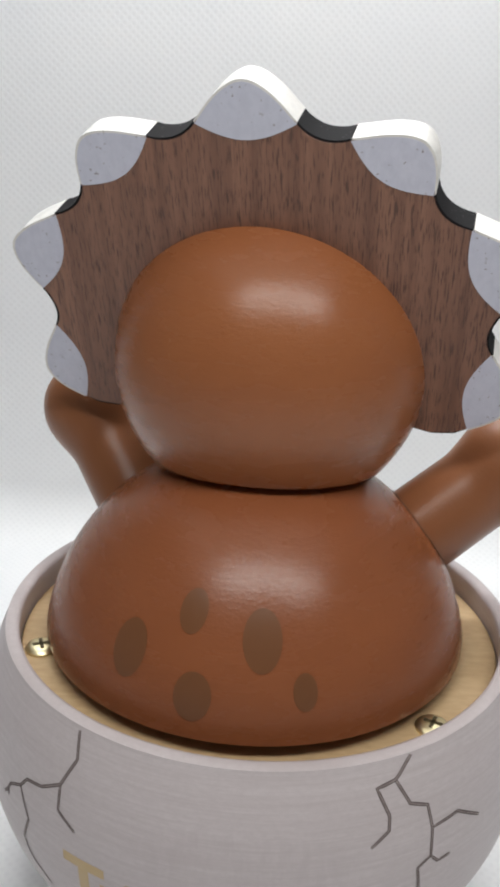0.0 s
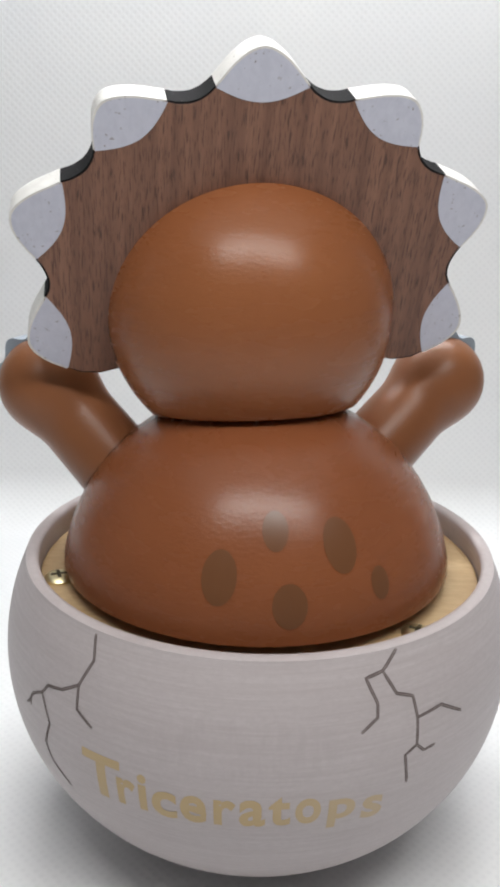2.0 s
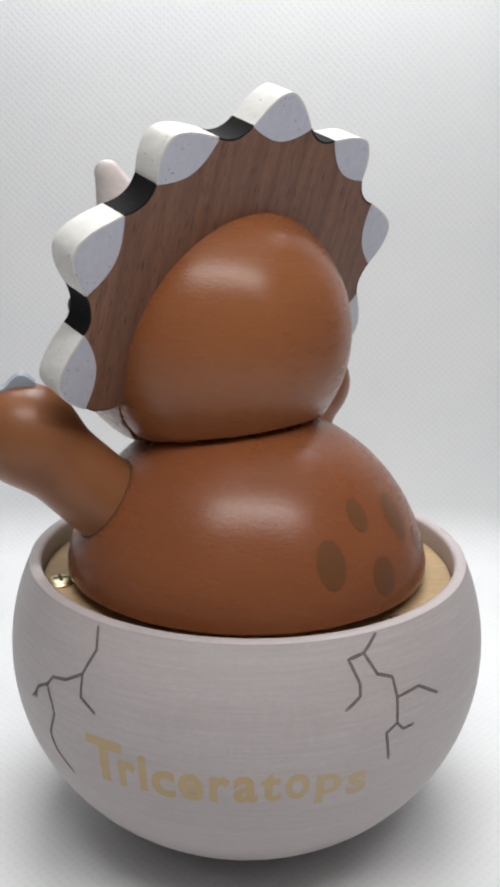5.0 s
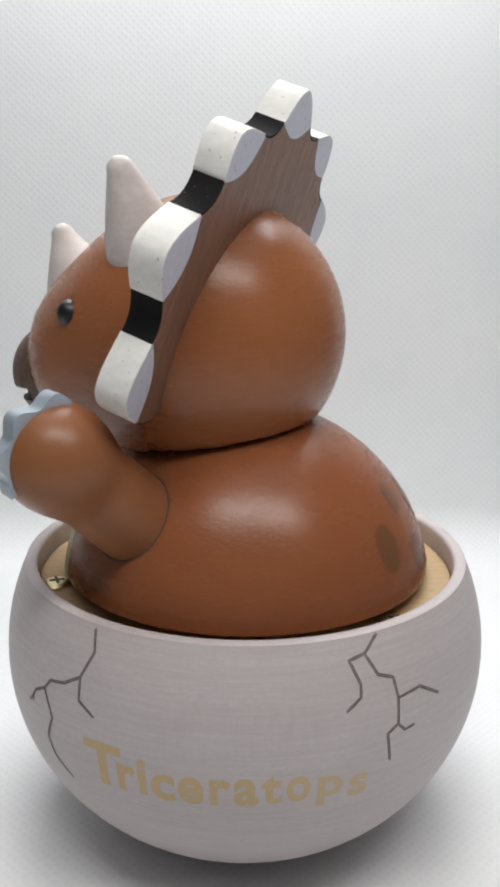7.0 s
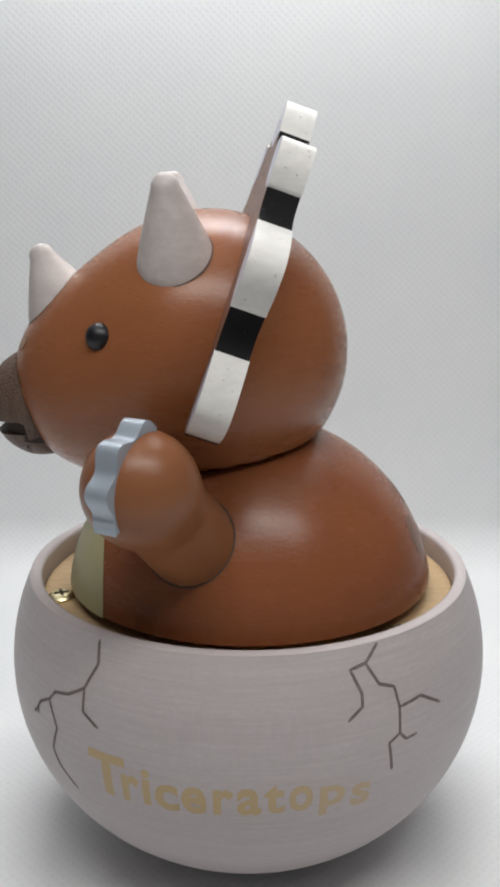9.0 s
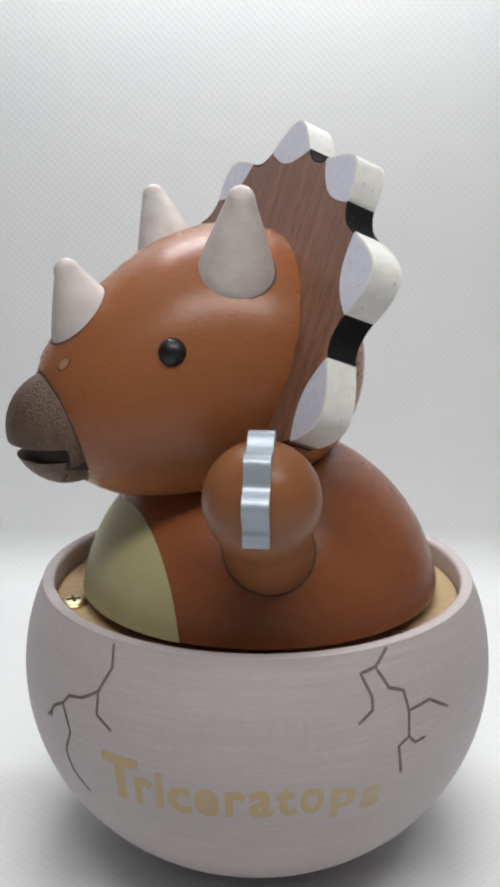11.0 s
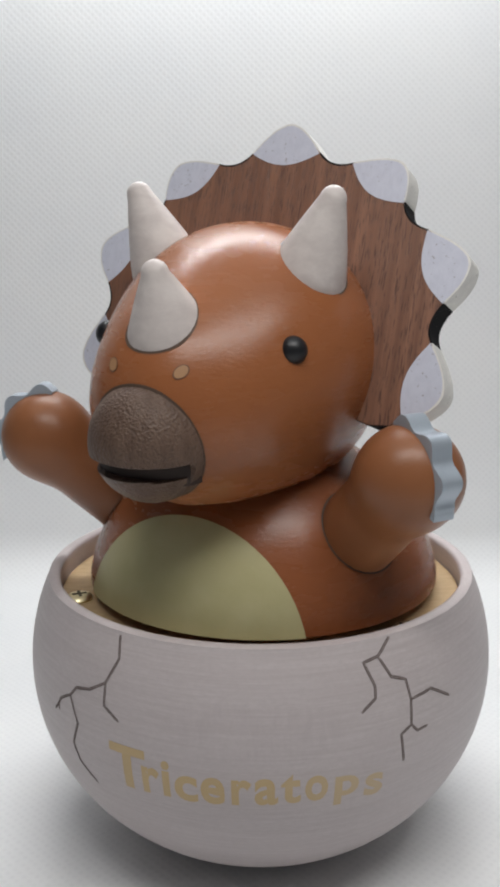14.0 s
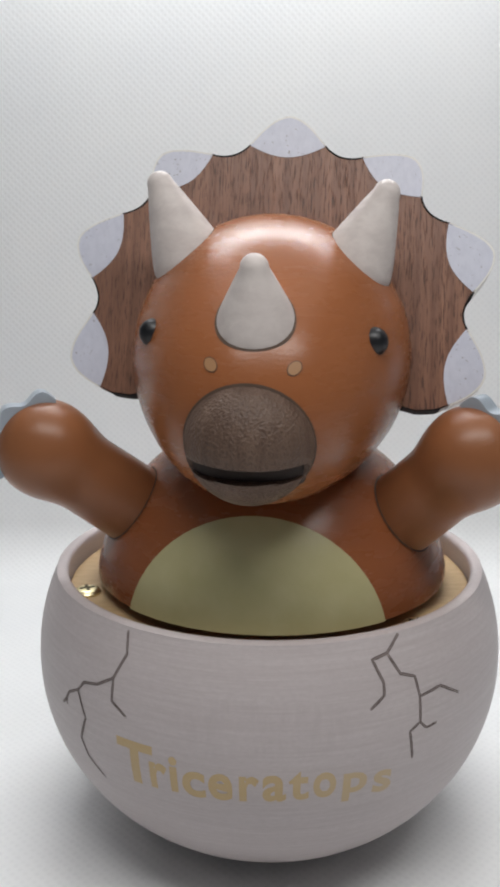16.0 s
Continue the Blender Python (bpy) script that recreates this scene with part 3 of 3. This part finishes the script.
def belly_patch():
    """The painted cap of the body ball in front of the plane y = -26.5."""
    bm = bmesh.new()
    c, r = BODY_C, BODY_R + 0.06
    limit = math.acos((25.5 + c.y) / r)
    n, m = 64, 14
    rows = [[bm.verts.new(c + Vector((0, -r, 0)))]]
    for k in range(1, m + 1):
        a = limit * k / m
        rows.append([bm.verts.new(c + Vector((r * math.sin(a) * math.cos(2 * math.pi * i / n), -r * math.cos(a), r * math.sin(a) * math.sin(2 * math.pi * i / n)))) for i in range(n)])
    for a, b in zip(rows, rows[1:]):
        for i in range(n):
            j = (i + 1) % n
            bm.faces.new((a[0], b[i], b[j])) if len(a) == 1 else bm.faces.new((a[i], b[i], b[j], a[j]))
    bmesh.ops.bisect_plane(bm, geom=bm.verts[:] + bm.edges[:] + bm.faces[:], plane_co=(0, 0, 50.9), plane_no=(0, 0, -1), clear_outer=True)
    bmesh.ops.bisect_plane(bm, geom=bm.verts[:] + bm.edges[:] + bm.faces[:], plane_co=(0, 0, NECK_Z + LIFT - 0.6), plane_no=(math.tan(radians(LEAN)), -NECK_K, 1), clear_outer=True)
    bmesh.ops.scale(bm, vec=(MM, MM, MM), verts=bm.verts)
    return place(bm, AT_BODY)


BEAK_C, BEAK_R = Vector((0, -37.3, 83.0)), 10.0


def beak(figure):
    def shape(p):
        return Vector((p.x / 1.0, (p.y - BEAK_C.y) / 0.98, (p.z - BEAK_C.z) / 0.98)).length - BEAK_R

    def cut(p):
        return p.z - 80.6 - 0.10 * (p.y + 46) + 0.035 * p.x * p.x / 10

    upper = part("upper_beak", place(star_solid(lambda p: max(shape(p), min(-cut(p), -(p.y + 39.2))), (0, -36.0, 86.0), 80, 64, 40), AT_HEAD), MAT["beak"], figure, "dark brown wooden upper beak")
    part("lower_beak", place(star_solid(lambda p: max(Vector((p.x, (p.y - BEAK_C.y - 0.7), (p.z - BEAK_C.z))).length - BEAK_R, cut(p) + 2.3, p.y + 39.1), (0, -41.0, 77.0), 80, 48, 40), AT_HEAD), MAT["beak"], figure, "dark brown wooden lower beak")
    part("socket", place(seam(skull, BEAK_C + Vector((0, 0, 0)), (0, -1, 0), -0.25, 0.2, 0.04, ball_r=BEAK_R), AT_HEAD), MAT["groove"], figure, "dark joint line round the beak", sharp=0)
    part("mouth", place(star_solid(lambda p: smax(Vector((p.x / 9.0, (p.y + 36.6) / 7.4, (p.z - 80.0) / 9.0)).length * 9 - 9, abs(p.z - 79.8) - 3.2, 0.3), (0, -37.0, 80.0), 40, 20, 40), AT_HEAD), MAT["mouth"], figure, "dark open mouth slot")


def arm(figure, s):
    sh, fist = Vector((21.0 * s, -8.6, 61.9 + 0.2 * s)), Vector((34.9, -17.4, 77.7)) if s > 0 else Vector((-39.2, -17.0, 77.0))
    d = fist - sh

    def field(p):
        t = max(0.0, min(1.0, (p - sh).dot(d) / d.dot(d)))
        rod = (p - (sh + d * t)).length - (7.5 - 0.4 * t)
        return smin(rod, ball(p, fist, 8.7), 3.0)

    ob = part("arm", place(star_solid(field, sh + d * 0.62, 56, 40, 50, d), AT_SIDE), MAT["arm"], figure, "raised stained wooden arm")
    dome = BODY_C + Vector((0.6 - SIDE, 0, 0))
    # Ring drawn wider than the joint, so it holds the seam's shadow too.
    ring = seam(lambda p: (p - dome).length - BODY_R, sh, d, 7.15, 7.72, 0.05)
    part("socket", place(ring, AT_SIDE), MAT["groove"], ob, "dark joint line round the arm with its shadow painted in", sharp=0)
    # claws: a scalloped strip round the fist, in the arm's upright plane
    h = Vector((d.x, d.y, 0)).normalized()
    side = Vector((0, 0, 1)).cross(h)
    outline = []
    n = 60
    for i in range(n + 1):
        a = 102 - 130 * i / n
        lobe = 0.5 - 0.5 * math.cos(2 * math.pi * (i / n * 3.3 + 0.12))
        r = 8.6 + 0.4 + 1.5 * lobe * (1.0 if i < n * 0.93 else 0.5)
        outline.append((r * math.cos(radians(a)), r * math.sin(radians(a))))
    inside = [(6.9 * math.cos(radians(102 - 130 * i / n)), 6.9 * math.sin(radians(102 - 130 * i / n))) for i in range(n + 1)]
    bm = prism(outline, inside, -1.9, 1.9)
    cm = Matrix(((h.x, 0, side.x, fist.x * MM), (h.y, 0, side.y, fist.y * MM), (0, 1, 0, fist.z * MM), (0, 0, 0, 1)))
    part("claws", place(bm, AT_SIDE @ cm), MAT["claw"], ob, "silvery grey scalloped claws", sharp=50)
    return ob


def face_point(direction):
    """Where a ray from inside the head meets the face, with the outward normal there."""
    c, d = Vector((0, -20, 90)), Vector(direction).normalized()
    lo, hi = 0.0, 60.0
    for _ in range(40):
        mid = (lo + hi) / 2
        if skull(c + d * mid) < 0:
            lo = mid
        else:
            hi = mid
    p = c + d * lo
    e = 0.05
    g = Vector([skull(p + Vector(o) * e) - skull(p - Vector(o) * e) for o in ((1, 0, 0), (0, 1, 0), (0, 0, 1))]).normalized()
    return p, g


def figure_model():
    fig = thing("dinosaur_figure", "stained wooden horned dinosaur figure turning in the eggshell bowl", "toy figure")
    part("body", place(star_solid(body_field, (0, 0.3, 60), 96, 72, 60), AT_BODY), MAT["body"], fig, "domed red-brown stained wooden body", sharp=40)
    part("belly", belly_patch(), MAT["belly"], fig, "pale olive painted belly", sharp=0)
    part("face", place(star_solid(face_field, (0, -18, 89), 120, 90, 60, (0, -math.cos(TILT), math.sin(TILT))), AT_HEAD), MAT["skin"], fig, "smooth orange-brown stained face", sharp=40)
    part("back_of_head", place(star_solid(back_field, HEAD_C + Vector((0, math.cos(TILT), -math.sin(TILT))) * 6, 96, 72, 60, (0, math.cos(TILT), -math.sin(TILT))), AT_HEAD), MAT["skin"], fig, "rounded orange-brown back of the head", sharp=40)
    frill(fig)
    horn(fig, (14.3, -12.3, 109.0), (19.5, -13.9, 122.4), 6.45, 2.25)
    horn(fig, (-14.5, -12.3, 109.3), (-20.0, -13.9, 123.0), 6.45, 2.25)
    horn(fig, (0, -32.6, 99.8), (-0.2, -36.8, 110.7), 6.7, 2.2)
    beak(fig)
    for s in (1, -1):
        arm(fig, s)
        p, n = face_point((17.0 * s, -4.6, 6.9))
        part("eye", place(star_solid(lambda q, p=p - n * 0.75: (q - p).length - 2.35, p - n * 0.75, 24, 16, 6), AT_HEAD), MAT["eye"], fig, "glossy black bead eye")
        p, n = face_point((6.2 if s > 0 else -5.6, -18.0, 4.4))
        m = AT_HEAD @ Matrix.Translation((p + n * 0.02) * MM) @ n.to_track_quat("Z", "Y").to_matrix().to_4x4() @ pose(0, 0, 0, 0, 0, -50 * s)
        ring = lathe([(1.05, -0.3), (1.05, 0.05), (0, 0.07)], 28)
        bmesh.ops.scale(ring, vec=(0.8, 1.15, 1), verts=ring.verts)
        groove = lathe([(1.25, -0.3), (1.25, 0.03), (1.0, 0.04)], 28)
        bmesh.ops.scale(groove, vec=(0.8, 1.15, 1), verts=groove.verts)
        part("nostril_rim", place(groove, m), MAT["rim"], fig, "fine dark line round the nostril")
        part("nostril", place(ring, m), MAT["nostril"], fig, "small pale oval nostril")
    for (x, y, z), w, h in (((9.3, 29.8, 60.6), 3.0, 4.5), ((0.7, 28.1, 66.9), 2.2, 3.4), ((-9.0, 28.3, 64.1), 3.0, 4.7), ((-0.8, 32.5, 56.7), 3.0, 3.6), ((-15.0, 28.6, 57.8), 1.9, 2.8)):
        ax = Vector((x + 1.6, y, z)) - BODY_C
        part("spot", tri_polar_patch(BODY_C, BODY_R, ax, w * 0.88, h * 0.92, 0.05), MAT["spot"], fig, "dark brown painted spot")
    return fig


figure = figure_model()


def motions():
    """The figure turns steadily on the bowl as the music box runs down a little."""
    rows = []
    for i in range(0, 17):
        t = float(i)
        turn = -98.724 + 11.5997 * (t - 8) - 0.01903 * (t - 8) ** 2
        rows.append((t, pose(0.00061, 0.00022, 0, 0, 0, turn)))
    walk(figure, rows)


motions()
